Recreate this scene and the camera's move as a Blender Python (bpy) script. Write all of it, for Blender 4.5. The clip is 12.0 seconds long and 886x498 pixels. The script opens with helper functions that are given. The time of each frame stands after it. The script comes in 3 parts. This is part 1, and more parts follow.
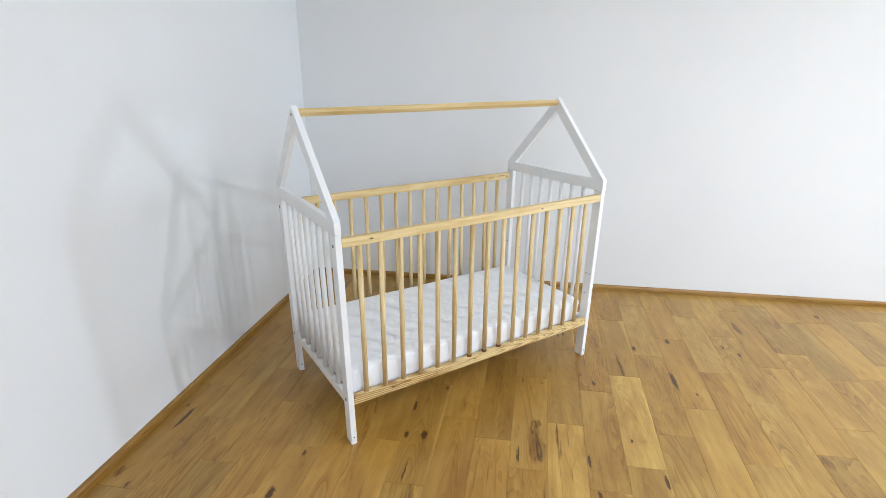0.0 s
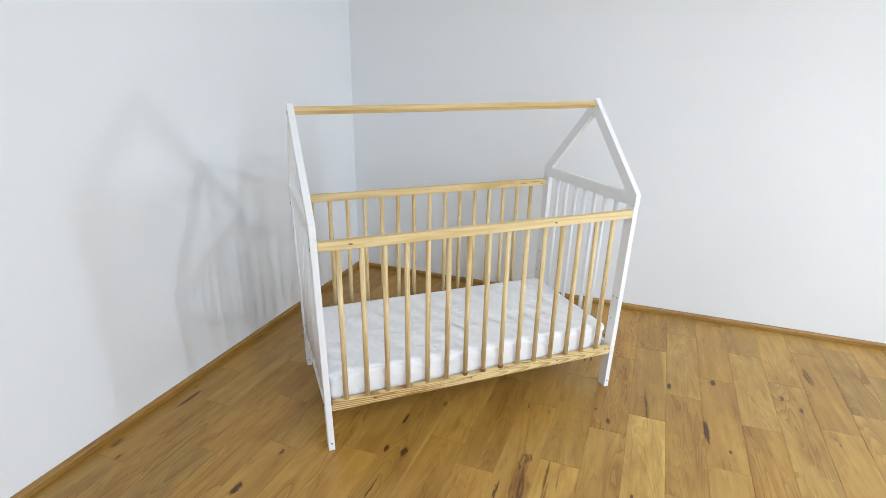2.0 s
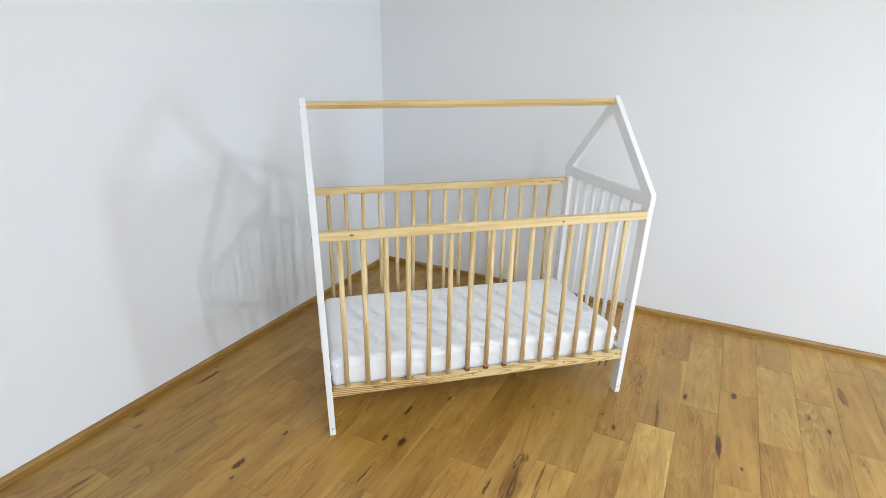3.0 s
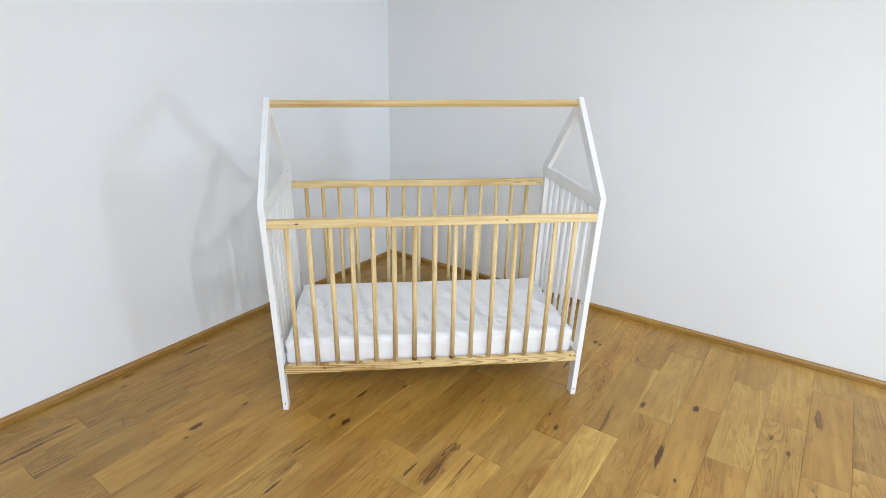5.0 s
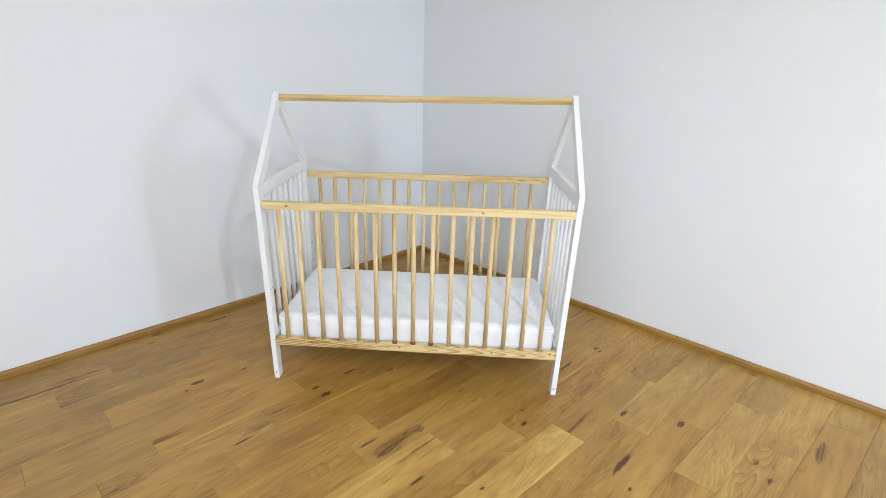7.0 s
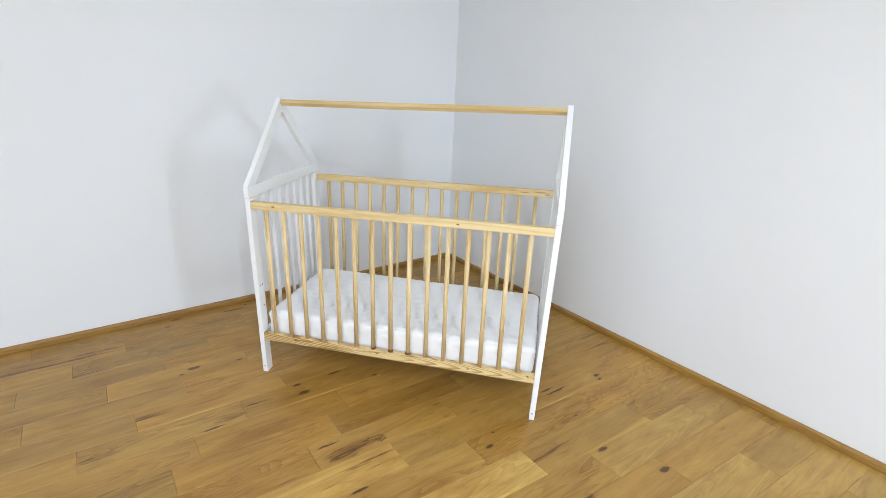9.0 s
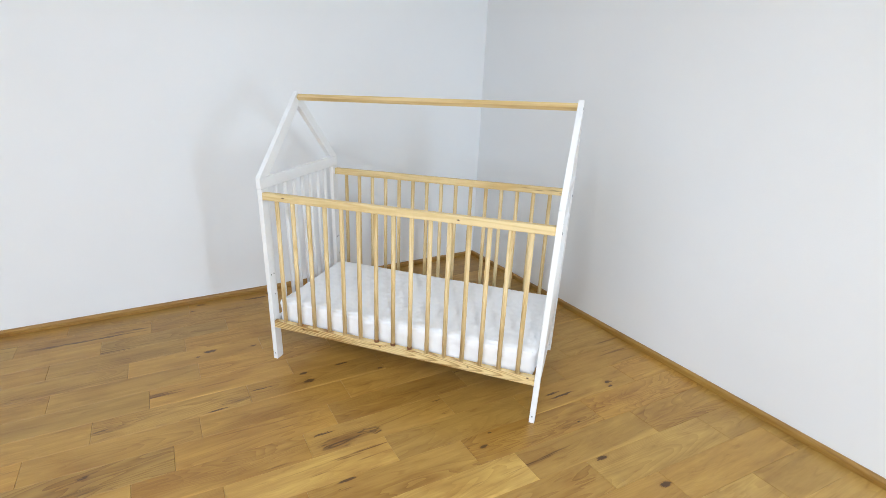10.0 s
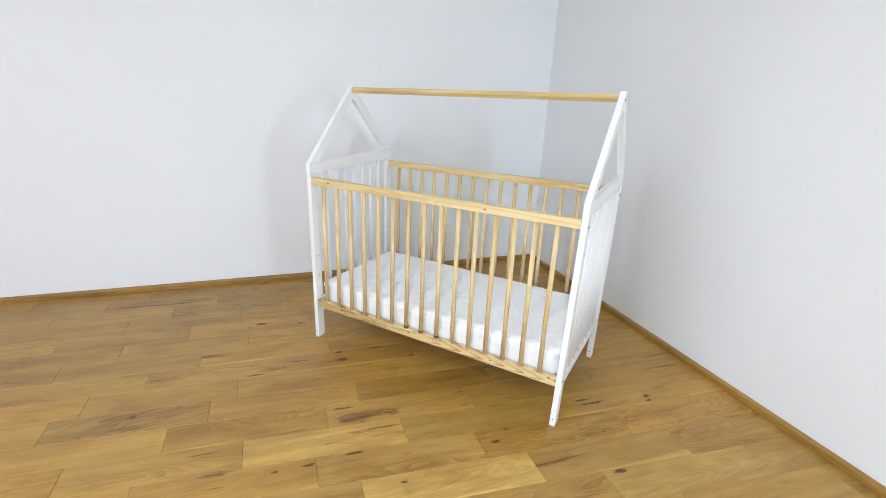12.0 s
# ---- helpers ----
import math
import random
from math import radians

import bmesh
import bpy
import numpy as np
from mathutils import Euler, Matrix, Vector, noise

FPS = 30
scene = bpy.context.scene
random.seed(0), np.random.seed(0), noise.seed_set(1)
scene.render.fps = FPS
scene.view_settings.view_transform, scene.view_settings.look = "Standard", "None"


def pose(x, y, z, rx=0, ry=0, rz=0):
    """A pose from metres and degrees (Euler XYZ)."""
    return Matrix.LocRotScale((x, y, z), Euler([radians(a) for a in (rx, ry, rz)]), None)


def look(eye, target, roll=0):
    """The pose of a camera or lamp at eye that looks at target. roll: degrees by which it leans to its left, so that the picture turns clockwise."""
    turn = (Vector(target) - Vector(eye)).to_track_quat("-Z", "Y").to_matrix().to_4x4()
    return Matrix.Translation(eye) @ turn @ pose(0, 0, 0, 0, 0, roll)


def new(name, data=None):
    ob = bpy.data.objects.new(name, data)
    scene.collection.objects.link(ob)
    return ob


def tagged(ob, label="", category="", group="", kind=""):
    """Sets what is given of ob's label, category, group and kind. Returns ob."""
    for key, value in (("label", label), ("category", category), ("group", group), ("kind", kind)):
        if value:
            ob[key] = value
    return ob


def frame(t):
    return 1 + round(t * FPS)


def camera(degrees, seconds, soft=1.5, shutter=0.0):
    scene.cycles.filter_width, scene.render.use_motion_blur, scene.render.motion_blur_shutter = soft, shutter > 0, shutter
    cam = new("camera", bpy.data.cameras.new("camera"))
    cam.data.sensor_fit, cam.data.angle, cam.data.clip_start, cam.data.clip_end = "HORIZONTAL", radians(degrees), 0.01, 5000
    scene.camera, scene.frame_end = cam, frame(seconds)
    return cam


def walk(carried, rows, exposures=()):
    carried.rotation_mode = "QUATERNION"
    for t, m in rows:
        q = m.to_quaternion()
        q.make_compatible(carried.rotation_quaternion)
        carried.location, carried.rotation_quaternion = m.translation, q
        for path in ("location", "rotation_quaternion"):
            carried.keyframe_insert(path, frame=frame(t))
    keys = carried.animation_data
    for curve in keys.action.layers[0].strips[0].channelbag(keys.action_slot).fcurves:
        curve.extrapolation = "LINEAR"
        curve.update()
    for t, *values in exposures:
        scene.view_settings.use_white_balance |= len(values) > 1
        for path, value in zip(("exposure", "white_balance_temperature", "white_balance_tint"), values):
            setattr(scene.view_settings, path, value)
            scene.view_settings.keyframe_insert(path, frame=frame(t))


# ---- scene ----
cam = camera(85.38, 12.0, soft=0.7)
PATH = [
    (0, (0.020, -0.007, 1.260), (-0.293, 1.863, 0.623), 0.48),
    (0.5, (0.084, 0.023, 1.302), (-0.319, 1.863, 0.630), 1.16),
    (1, (0.150, 0.076, 1.314), (-0.348, 1.886, 0.624), 1.29),
    (1.5, (0.233, 0.150, 1.301), (-0.355, 1.937, 0.622), 1.16),
    (2, (0.328, 0.209, 1.284), (-0.348, 1.969, 0.619), 1.14),
    (2.5, (0.410, 0.232, 1.277), (-0.363, 1.956, 0.619), 1.23),
    (3, (0.479, 0.260, 1.277), (-0.376, 1.938, 0.604), 1.26),
    (5, (0.887, 0.414, 1.290), (-0.184, 1.961, 0.612), 1.36),
    (5.5, (0.990, 0.478, 1.276), (-0.151, 1.982, 0.616), 1.60),
    (6, (1.076, 0.533, 1.260), (-0.152, 1.974, 0.617), 1.79),
    (6.5, (1.146, 0.566, 1.250), (-0.142, 1.953, 0.602), 1.74),
    (7, (1.238, 0.593, 1.261), (-0.085, 1.939, 0.601), 1.89),
    (7.5, (1.327, 0.634, 1.268), (-0.038, 1.937, 0.606), 1.91),
    (9.5, (1.493, 1.009, 1.284), (-0.097, 2.030, 0.628), 2.47),
    (10, (1.543, 1.070, 1.272), (-0.093, 2.011, 0.609), 2.41),
    (10.5, (1.610, 1.115, 1.262), (-0.060, 1.998, 0.607), 2.48),
    (11, (1.664, 1.160, 1.239), (-0.055, 1.955, 0.596), 2.66),
    (11.5, (1.684, 1.207, 1.215), (-0.078, 1.905, 0.578), 2.67),
    (12, (1.669, 1.272, 1.206), (-0.126, 1.882, 0.568), 2.69),
]
walk(cam, [(t, look(eye, target, roll)) for t, eye, target, roll in PATH], [(0, 0.03), (7.5, 0.03), (9.5, 0.06), (12, 0.1)])

# ---- light ----
world = bpy.data.worlds.new("daylight")
scene.world = world
world.use_nodes = True
wn = world.node_tree.nodes
sky = wn.new("ShaderNodeTexSky")
sky.sky_type, sky.sun_disc = "NISHITA", False
sky.sun_elevation, sky.sun_rotation = radians(40), radians(200)
wn["Background"].inputs["Strength"].default_value = 0.1
world.node_tree.links.new(sky.outputs["Color"], wn["Background"].inputs["Color"])


def window_light(name, m, width, height, watts, colour):
    """The sky's light in a window opening."""
    lamp = bpy.data.lights.new(name, "AREA")
    lamp.shape, lamp.size, lamp.size_y = "RECTANGLE", width, height
    lamp.energy, lamp.color = watts, colour
    ob = new(name, lamp)
    ob.matrix_world = m
    return ob


EAST, SOUTH, CEIL = 5.2, -1.6, 2.55
DAY = (0.768, 0.967, 1.25)
window_light("window_light_east", look((EAST + 0.28, 2.84, 0.86), (0, 2.84, 0.86)), 0.55, 1.5, 61, (0.785, 0.967, 1.17))
# unseen south window, added as fill; placed and sized to balance the light
window_light("window_fill_south", look((2.5, SOUTH - 0.05, 1.7), (2.5, 1, 1.7)), 3.0, 1.4, 51, DAY)
# unseen ceiling lamps, added and placed from the sharper shadows on the two walls
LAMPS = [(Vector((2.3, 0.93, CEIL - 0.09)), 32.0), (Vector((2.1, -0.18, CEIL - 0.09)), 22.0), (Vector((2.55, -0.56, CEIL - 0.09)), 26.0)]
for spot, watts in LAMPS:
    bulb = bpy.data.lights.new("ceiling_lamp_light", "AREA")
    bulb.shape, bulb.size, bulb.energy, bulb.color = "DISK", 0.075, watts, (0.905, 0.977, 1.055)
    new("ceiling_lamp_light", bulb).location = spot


# ---- materials ----


def mat(name, rough=0.5):
    m = bpy.data.materials.new(name)
    m.use_nodes = True
    nt = m.node_tree
    b = nt.nodes["Principled BSDF"]
    b.inputs["Roughness"].default_value = rough
    return m, nt, b


def node(nt, kind, **sets):
    n = nt.nodes.new(kind)
    for key, value in sets.items():
        n.inputs[key].default_value = value
    return n


def math_node(nt, op, a, b=None, clamp=False):
    n = nt.nodes.new("ShaderNodeMath")
    n.operation, n.use_clamp = op, clamp
    for i, v in enumerate((a, b)):
        if v is None:
            continue
        if isinstance(v, (int, float)):
            n.inputs[i].default_value = v
        else:
            nt.links.new(v, n.inputs[i])
    return n.outputs[0]


def ramp(nt, fac, stops):
    n = nt.nodes.new("ShaderNodeValToRGB")
    e = n.color_ramp.elements
    while len(e) < len(stops):
        e.new(0.5)
    for i, (p, c) in enumerate(stops):
        e[i].position, e[i].color = p, (*c, 1)
    nt.links.new(fac, n.inputs[0])
    return n.outputs[0]


def mix(nt, kind, fac, a, b):
    n = nt.nodes.new("ShaderNodeMix")
    n.data_type, n.blend_type, n.clamp_result = "RGBA", kind, False
    for i, v in ((0, fac), (6, a), (7, b)):
        if isinstance(v, (int, float)):
            n.inputs[i].default_value = v
        elif isinstance(v, tuple):
            n.inputs[i].default_value = (*v, 1)
        else:
            nt.links.new(v, n.inputs[i])
    return n.outputs[2]


def bump(nt, b, height, strength, distance):
    n = node(nt, "ShaderNodeBump", Strength=strength, Distance=distance)
    nt.links.new(height, n.inputs["Height"])
    nt.links.new(n.outputs[0], b.inputs["Normal"])


def noise_tex(nt, vec, scale, detail=4.0, rough=0.55, distort=0.0):
    n = node(nt, "ShaderNodeTexNoise", Scale=scale, Detail=detail, Roughness=rough, Distortion=distort)
    nt.links.new(vec, n.inputs["Vector"])
    return n.outputs["Fac"]


def paint(name, colour, rough, fine, coarse, depth):
    m, nt, b = mat(name, rough)
    pos = node(nt, "ShaderNodeNewGeometry").outputs["Position"]
    big = noise_tex(nt, pos, coarse, 3)
    lo = tuple(c * 0.965 for c in colour)
    nt.links.new(ramp(nt, big, [(0.3, lo), (0.7, colour)]), b.inputs["Base Color"])
    bump(nt, b, noise_tex(nt, pos, fine, 5, 0.6), 0.25, depth)
    return m


def stretched(nt, axis, stretch):
    """Object coordinates drawn out along the grain, shifted for each object."""
    tc = node(nt, "ShaderNodeTexCoord").outputs["Object"]
    v = nt.nodes.new("ShaderNodeVectorMath")
    v.operation = "ADD"
    nt.links.new(tc, v.inputs[0])
    rnd = node(nt, "ShaderNodeObjectInfo").outputs["Random"]
    c = nt.nodes.new("ShaderNodeCombineXYZ")
    for i, k in enumerate((37.0, 91.0, 53.0)):
        nt.links.new(math_node(nt, "MULTIPLY", rnd, k), c.inputs[i])
    nt.links.new(c.outputs[0], v.inputs[1])
    s = nt.nodes.new("ShaderNodeVectorMath")
    s.operation = "MULTIPLY"
    nt.links.new(v.outputs[0], s.inputs[0])
    s.inputs[1].default_value = [1.0 / stretch if i == axis else 1.0 for i in range(3)]
    return s.outputs[0]


WALL = paint("wall_paint", (0.855, 0.862, 0.862), 0.9, 260.0, 0.9, 0.002)
CEILING = paint("ceiling_paint", (0.87, 0.87, 0.87), 0.9, 260.0, 0.9, 0.002)
LACQUER = paint("white_lacquer", (0.89, 0.89, 0.885), 0.38, 150.0, 6.0, 0.0006)
# knots of the oak, by the west wall and out in the room: x, y, half width, half length, strength
KNOTS_WEST = (
    (-1.298, 1.48, 0.0059, 0.0123, 0.8), (-1.219, 1.066, 0.0085, 0.0175, 0.7), (-0.942, 1.45, 0.0068, 0.014, 0.4), (-0.734, 1.116, 0.0136, 0.028, 0.9),
    (-0.704, 1.063, 0.0068, 0.014, 0.8), (-0.703, 1.303, 0.0076, 0.0158, 0.7), (-0.364, 1.471, 0.0093, 0.0192, 1), (-0.296, 1.477, 0.0136, 0.028, 1),
    (-0.252, 1.789, 0.0119, 0.0245, 0.5), (-0.08, 0.684, 0.0102, 0.021, 0.7), (-0.05, 0.777, 0.0076, 0.0158, 0.4), (0.154, 1.914, 0.0136, 0.028, 0.4),
)
KNOTS_ROOM = (
    (0.298, 2.683, 0.0102, 0.021, 0.9), (0.325, 2.672, 0.0076, 0.0158, 0.8), (0.335, 1.186, 0.0068, 0.014, 0.8), (0.336, 2.007, 0.0051, 0.0105, 0.8),
    (0.383, 2.292, 0.0102, 0.021, 0.4), (0.388, 1.943, 0.011, 0.0227, 0.7), (0.442, 2.363, 0.0051, 0.0105, 0.7), (0.484, 1.579, 0.0059, 0.0123, 0.9),
    (0.819, 2.405, 0.0119, 0.0245, 0.9), (0.822, 1.935, 0.0068, 0.014, 0.8), (1.084, 2.391, 0.0136, 0.028, 0.6), (1.14, 2.328, 0.0085, 0.0175, 0.9),
    (1.764, 2.874, 0.0153, 0.0315, 0.8),
)
# long checks and dark streaks, in the same terms
STREAKS_WEST = (
    (-1.291, 1.112, 0.012, 0.028, 0.7), (-1.259, 1.407, 0.008, 0.072, 1), (-1.116, 0.761, 0.012, 0.112, 0.6), (-1.087, 0.613, 0.01, 0.25, 0.7),
    (-1.086, 0.449, 0.012, 0.074, 0.7), (-0.367, 1.642, 0.007, 0.032, 0.9), (-0.326, 1.282, 0.004, 0.051, 0.8), (-0.307, 0.752, 0.014, 0.063, 0.7),
    (-0.288, 1.18, 0.016, 0.062, 0.6), (-0.256, 1.107, 0.006, 0.046, 0.9), (-0.015, 0.685, 0.014, 0.064, 0.6), (0.06, 1.428, 0.006, 0.054, 0.7),
    (0.072, 1.913, 0.006, 0.035, 0.6), (0.12, 1.523, 0.02, 0.115, 0.8), (0.131, 1.619, 0.018, 0.022, 0.6), (0.136, 1.476, 0.024, 0.061, 0.75),
    (0.189, 0.955, 0.004, 0.064, 0.6),
)
STREAKS_ROOM = (
    (0.253, 2.395, 0.005, 0.04, 0.9), (0.281, 2.431, 0.005, 0.066, 1), (0.295, 1.005, 0.012, 0.053, 0.7), (0.314, 1.446, 0.007, 0.035, 0.9),
    (0.331, 1.297, 0.006, 0.02, 0.8), (0.346, 1.416, 0.008, 0.064, 0.5), (0.561, 1.393, 0.008, 0.041, 0.8), (0.63, 2.299, 0.01, 0.027, 0.8),
    (0.752, 2.024, 0.01, 0.088, 0.9), (1.153, 1.588, 0.016, 0.032, 0.8), (1.22, 2.176, 0.014, 0.049, 0.5), (1.242, 2.634, 0.014, 0.069, 0.85),
)


def knot_mask(nt, vec, knots, wobble, scale):
    """Dark, uneven spots at given places: x, y, half width, half length, strength."""
    wob = node(nt, "ShaderNodeTexNoise", Scale=scale, Detail=3.0)
    nt.links.new(vec, wob.inputs["Vector"])
    shift = nt.nodes.new("ShaderNodeVectorMath")
    shift.operation = "MULTIPLY_ADD"
    nt.links.new(wob.outputs["Color"], shift.inputs[0])
    shift.inputs[1].default_value = (wobble[0], wobble[1], 0)
    nt.links.new(vec, shift.inputs[2])
    dark = None
    for x, y, rx, ry, k in knots:
        d = nt.nodes.new("ShaderNodeVectorMath")
        d.operation = "SUBTRACT"
        nt.links.new(shift.outputs[0], d.inputs[0])
        d.inputs[1].default_value = (x + wobble[0] / 2, y + wobble[1] / 2, 0)
        q = nt.nodes.new("ShaderNodeVectorMath")
        q.operation = "MULTIPLY"
        nt.links.new(d.outputs[0], q.inputs[0])
        q.inputs[1].default_value = (1 / rx, 1 / ry, 0)
        ln = nt.nodes.new("ShaderNodeVectorMath")
        ln.operation = "LENGTH"
        nt.links.new(q.outputs[0], ln.inputs[0])
        v = math_node(nt, "MULTIPLY", math_node(nt, "SUBTRACT", 1.4, ln.outputs["Value"], True), k)
        dark = v if dark is None else math_node(nt, "MAXIMUM", dark, v)
    return dark


def pine(name, axis, light, dark, streak, rings=38.0, knots=(), bands=0.0):
    m, nt, b = mat(name, 0.5)
    vec = stretched(nt, axis, 16.0)
    warp = noise_tex(nt, vec, 9.0, 3, 0.5)
    grain = noise_tex(nt, vec, rings, 3, 0.55, 1.2)
    fine = noise_tex(nt, vec, 400.0, 3, 0.6)
    g = math_node(nt, "ADD", math_node(nt, "MULTIPLY", grain, 0.8), math_node(nt, "MULTIPLY", fine, 0.2))
    col = ramp(nt, g, [(0.36, dark), (0.36 + streak, light), (0.8, tuple(c * 1.04 for c in light))])
    col = mix(nt, "MULTIPLY", 1.0, col, ramp(nt, warp, [(0.3, (0.95, 0.92, 0.86)), (0.65, (1.0, 1.0, 1.0))]))
    if bands:
        # late wood: long slanting lines at one end of the rail, broad nested tongues at the other
        cut = nt.nodes.new("ShaderNodeSeparateXYZ")
        nt.links.new(node(nt, "ShaderNodeTexCoord").outputs["Object"], cut.inputs[0])
        x, z = cut.outputs["X"], cut.outputs["Z"]
        sway = math_node(nt, "MULTIPLY", noise_tex(nt, vec, 26.0, 2, 0.5), bands)
        slant = math_node(nt, "FRACT", math_node(nt, "ADD", math_node(nt, "ADD", math_node(nt, "MULTIPLY", z, 120.0), math_node(nt, "MULTIPLY", x, 6.0)), sway))
        slant = ramp(nt, slant, [(0.0, (0.3, 0.3, 0.3)), (0.3, (0.05, 0.05, 0.05)), (0.75, (1, 1, 1)), (1.0, (0.7, 0.7, 0.7))])
        slant = math_node(nt, "MULTIPLY", slant, ramp(nt, math_node(nt, "ADD", x, 0.6), [(0.0, (1, 1, 1)), (0.3, (1, 1, 1)), (0.5, (0.45, 0.45, 0.45)), (0.7, (0.15, 0.15, 0.15))]))
        off = math_node(nt, "SUBTRACT", z, 0.184)
        tongue = math_node(nt, "ADD", math_node(nt, "MULTIPLY", math_node(nt, "MULTIPLY", off, off), 5200.0), math_node(nt, "MULTIPLY", x, 11.0))
        tongue = math_node(nt, "FRACT", math_node(nt, "ADD", tongue, math_node(nt, "MULTIPLY", sway, 0.6)))
        tongue = ramp(nt, tongue, [(0.0, (0, 0, 0)), (0.4, (0, 0, 0)), (0.85, (0.75, 0.75, 0.75)), (1.0, (0, 0, 0))])
        tongue = math_node(nt, "MULTIPLY", tongue, ramp(nt, math_node(nt, "ADD", x, 0.4), [(0.4, (0, 0, 0)), (0.52, (1, 1, 1)), (0.92, (1, 1, 1)), (0.98, (0.2, 0.2, 0.2))]))
        col = mix(nt, "MIX", math_node(nt, "ADD", slant, tongue, True), col, dark)
    rnd = node(nt, "ShaderNodeObjectInfo").outputs["Random"]
    col = mix(nt, "MULTIPLY", 1.0, col, ramp(nt, rnd, [(0.0, (0.88, 0.83, 0.74)), (0.3, (1, 1, 1)), (1.0, (1.0, 0.98, 0.95))]))
    if knots:
        tc = node(nt, "ShaderNodeTexCoord").outputs["Object"]
        sep = nt.nodes.new("ShaderNodeSeparateXYZ")
        nt.links.new(tc, sep.inputs[0])
        flat = nt.nodes.new("ShaderNodeCombineXYZ")
        nt.links.new(sep.outputs["X"], flat.inputs[0])
        nt.links.new(sep.outputs["Z"], flat.inputs[1])
        nt.links.new(sep.outputs["Y"], flat.inputs[2])
        col = mix(nt, "MIX", knot_mask(nt, flat.outputs[0], knots, (0.006, 0.003), 120.0), col, (0.1, 0.035, 0.012))
    nt.links.new(col, b.inputs["Base Color"])
    bump(nt, b, g, 0.15, 0.001)
    return m


def oak(name, knots, streaks, along, by_board):
    """Oiled oak: soft blotches, cathedral lines on some boards only, pores, flecks, pale sapwood edges, and the knots at their places."""
    m, nt, b = mat(name, 0.42)
    b.inputs["Specular IOR Level"].default_value = 0.62
    rnd = node(nt, "ShaderNodeObjectInfo").outputs["Random"]
    other = math_node(nt, "FRACT", math_node(nt, "MULTIPLY", rnd, 17.31))
    third = math_node(nt, "FRACT", math_node(nt, "MULTIPLY", rnd, 91.7))
    vec = stretched(nt, along, 6.0)
    vec2 = stretched(nt, along, 22.0)
    vec3 = stretched(nt, along, 2.6)
    pores = noise_tex(nt, vec2, 280.0, 3, 0.65)
    streak = noise_tex(nt, vec2, 34.0, 3, 0.5)
    patch = noise_tex(nt, vec3, 7.0, 4, 0.55, 0.8)
    cloud = noise_tex(nt, vec3, 19.0, 3, 0.55, 0.4)
    g = math_node(nt, "ADD", math_node(nt, "MULTIPLY", pores, 0.3), math_node(nt, "MULTIPLY", streak, 0.7))
    col = ramp(nt, g, [(0.28, (0.345, 0.188, 0.037)), (0.5, (0.42, 0.24, 0.051)), (0.72, (0.485, 0.293, 0.069))])
    col = mix(nt, "MULTIPLY", 1.0, col, ramp(nt, patch, [(0.3, (0.82, 0.74, 0.63)), (0.48, (0.98, 0.97, 0.95)), (0.72, (1.12, 1.15, 1.2))]))
    col = mix(nt, "MULTIPLY", 1.0, col, ramp(nt, cloud, [(0.3, (0.94, 0.92, 0.88)), (0.55, (1.0, 1.0, 1.0)), (0.75, (1.03, 1.04, 1.05))]))
    # growth rings: nested arches down some boards, thin wavering lines on others
    saw = math_node(nt, "FRACT", math_node(nt, "MULTIPLY", noise_tex(nt, stretched(nt, along, 9.0), 6.5, 3, 0.5, 1.0), 24.0))
    shown = ramp(nt, other, [(0.0, (0.08, 0.08, 0.08)), (0.3, (0.3, 0.3, 0.3)), (0.5, (0.9, 0.9, 0.9)), (0.74, (1, 1, 1)), (0.76, (0.4, 0.4, 0.4)), (1.0, (0.65, 0.65, 0.65))])
    if by_board:
        sep = nt.nodes.new("ShaderNodeSeparateXYZ")
        nt.links.new(node(nt, "ShaderNodeTexCoord").outputs["Object"], sep.inputs[0])
        off = math_node(nt, "ADD", sep.outputs["X"], math_node(nt, "MULTIPLY", math_node(nt, "SUBTRACT", third, 0.5), 0.06))
        arch = math_node(nt, "ADD", math_node(nt, "MULTIPLY", math_node(nt, "MULTIPLY", off, off), 1300.0), math_node(nt, "MULTIPLY", sep.outputs["Y"], 9.0))
        arch = math_node(nt, "ADD", arch, math_node(nt, "MULTIPLY", noise_tex(nt, vec3, 9.0, 3, 0.5), 4.5))
        arched = math_node(nt, "GREATER_THAN", other, 0.75)
        saw_arch = math_node(nt, "FRACT", arch)
        saw = math_node(nt, "ADD", math_node(nt, "MULTIPLY", saw_arch, arched), math_node(nt, "MULTIPLY", saw, math_node(nt, "SUBTRACT", 1.0, arched)))
    line = math_node(nt, "MULTIPLY", math_node(nt, "POWER", saw, 1.7), shown)
    line = math_node(nt, "MULTIPLY", line, ramp(nt, noise_tex(nt, vec, 9.0, 2, 0.5), [(0.34, (0.15, 0.15, 0.15)), (0.58, (1, 1, 1))]))
    line = math_node(nt, "MULTIPLY", line, ramp(nt, pores, [(0.35, (0.5, 0.5, 0.5)), (0.62, (1, 1, 1))]))
    col = mix(nt, "MULTIPLY", line, col, (0.58, 0.45, 0.28))
    # flame-like darker and paler tongues along the grain
    flame = noise_tex(nt, vec, 30.0, 3, 0.55, 1.4)
    col = mix(nt, "MULTIPLY", 1.0, col, ramp(nt, flame, [(0.28, (0.8, 0.73, 0.62)), (0.42, (0.98, 0.97, 0.95)), (0.6, (1.0, 1.0, 1.0)), (0.74, (1.07, 1.09, 1.12))]))
    # short dark flecks and checks along the grain, on the rustic boards
    fleck = ramp(nt, noise_tex(nt, vec2, 46.0, 3, 0.6), [(0.62, (0, 0, 0)), (0.7, (1, 1, 1))])
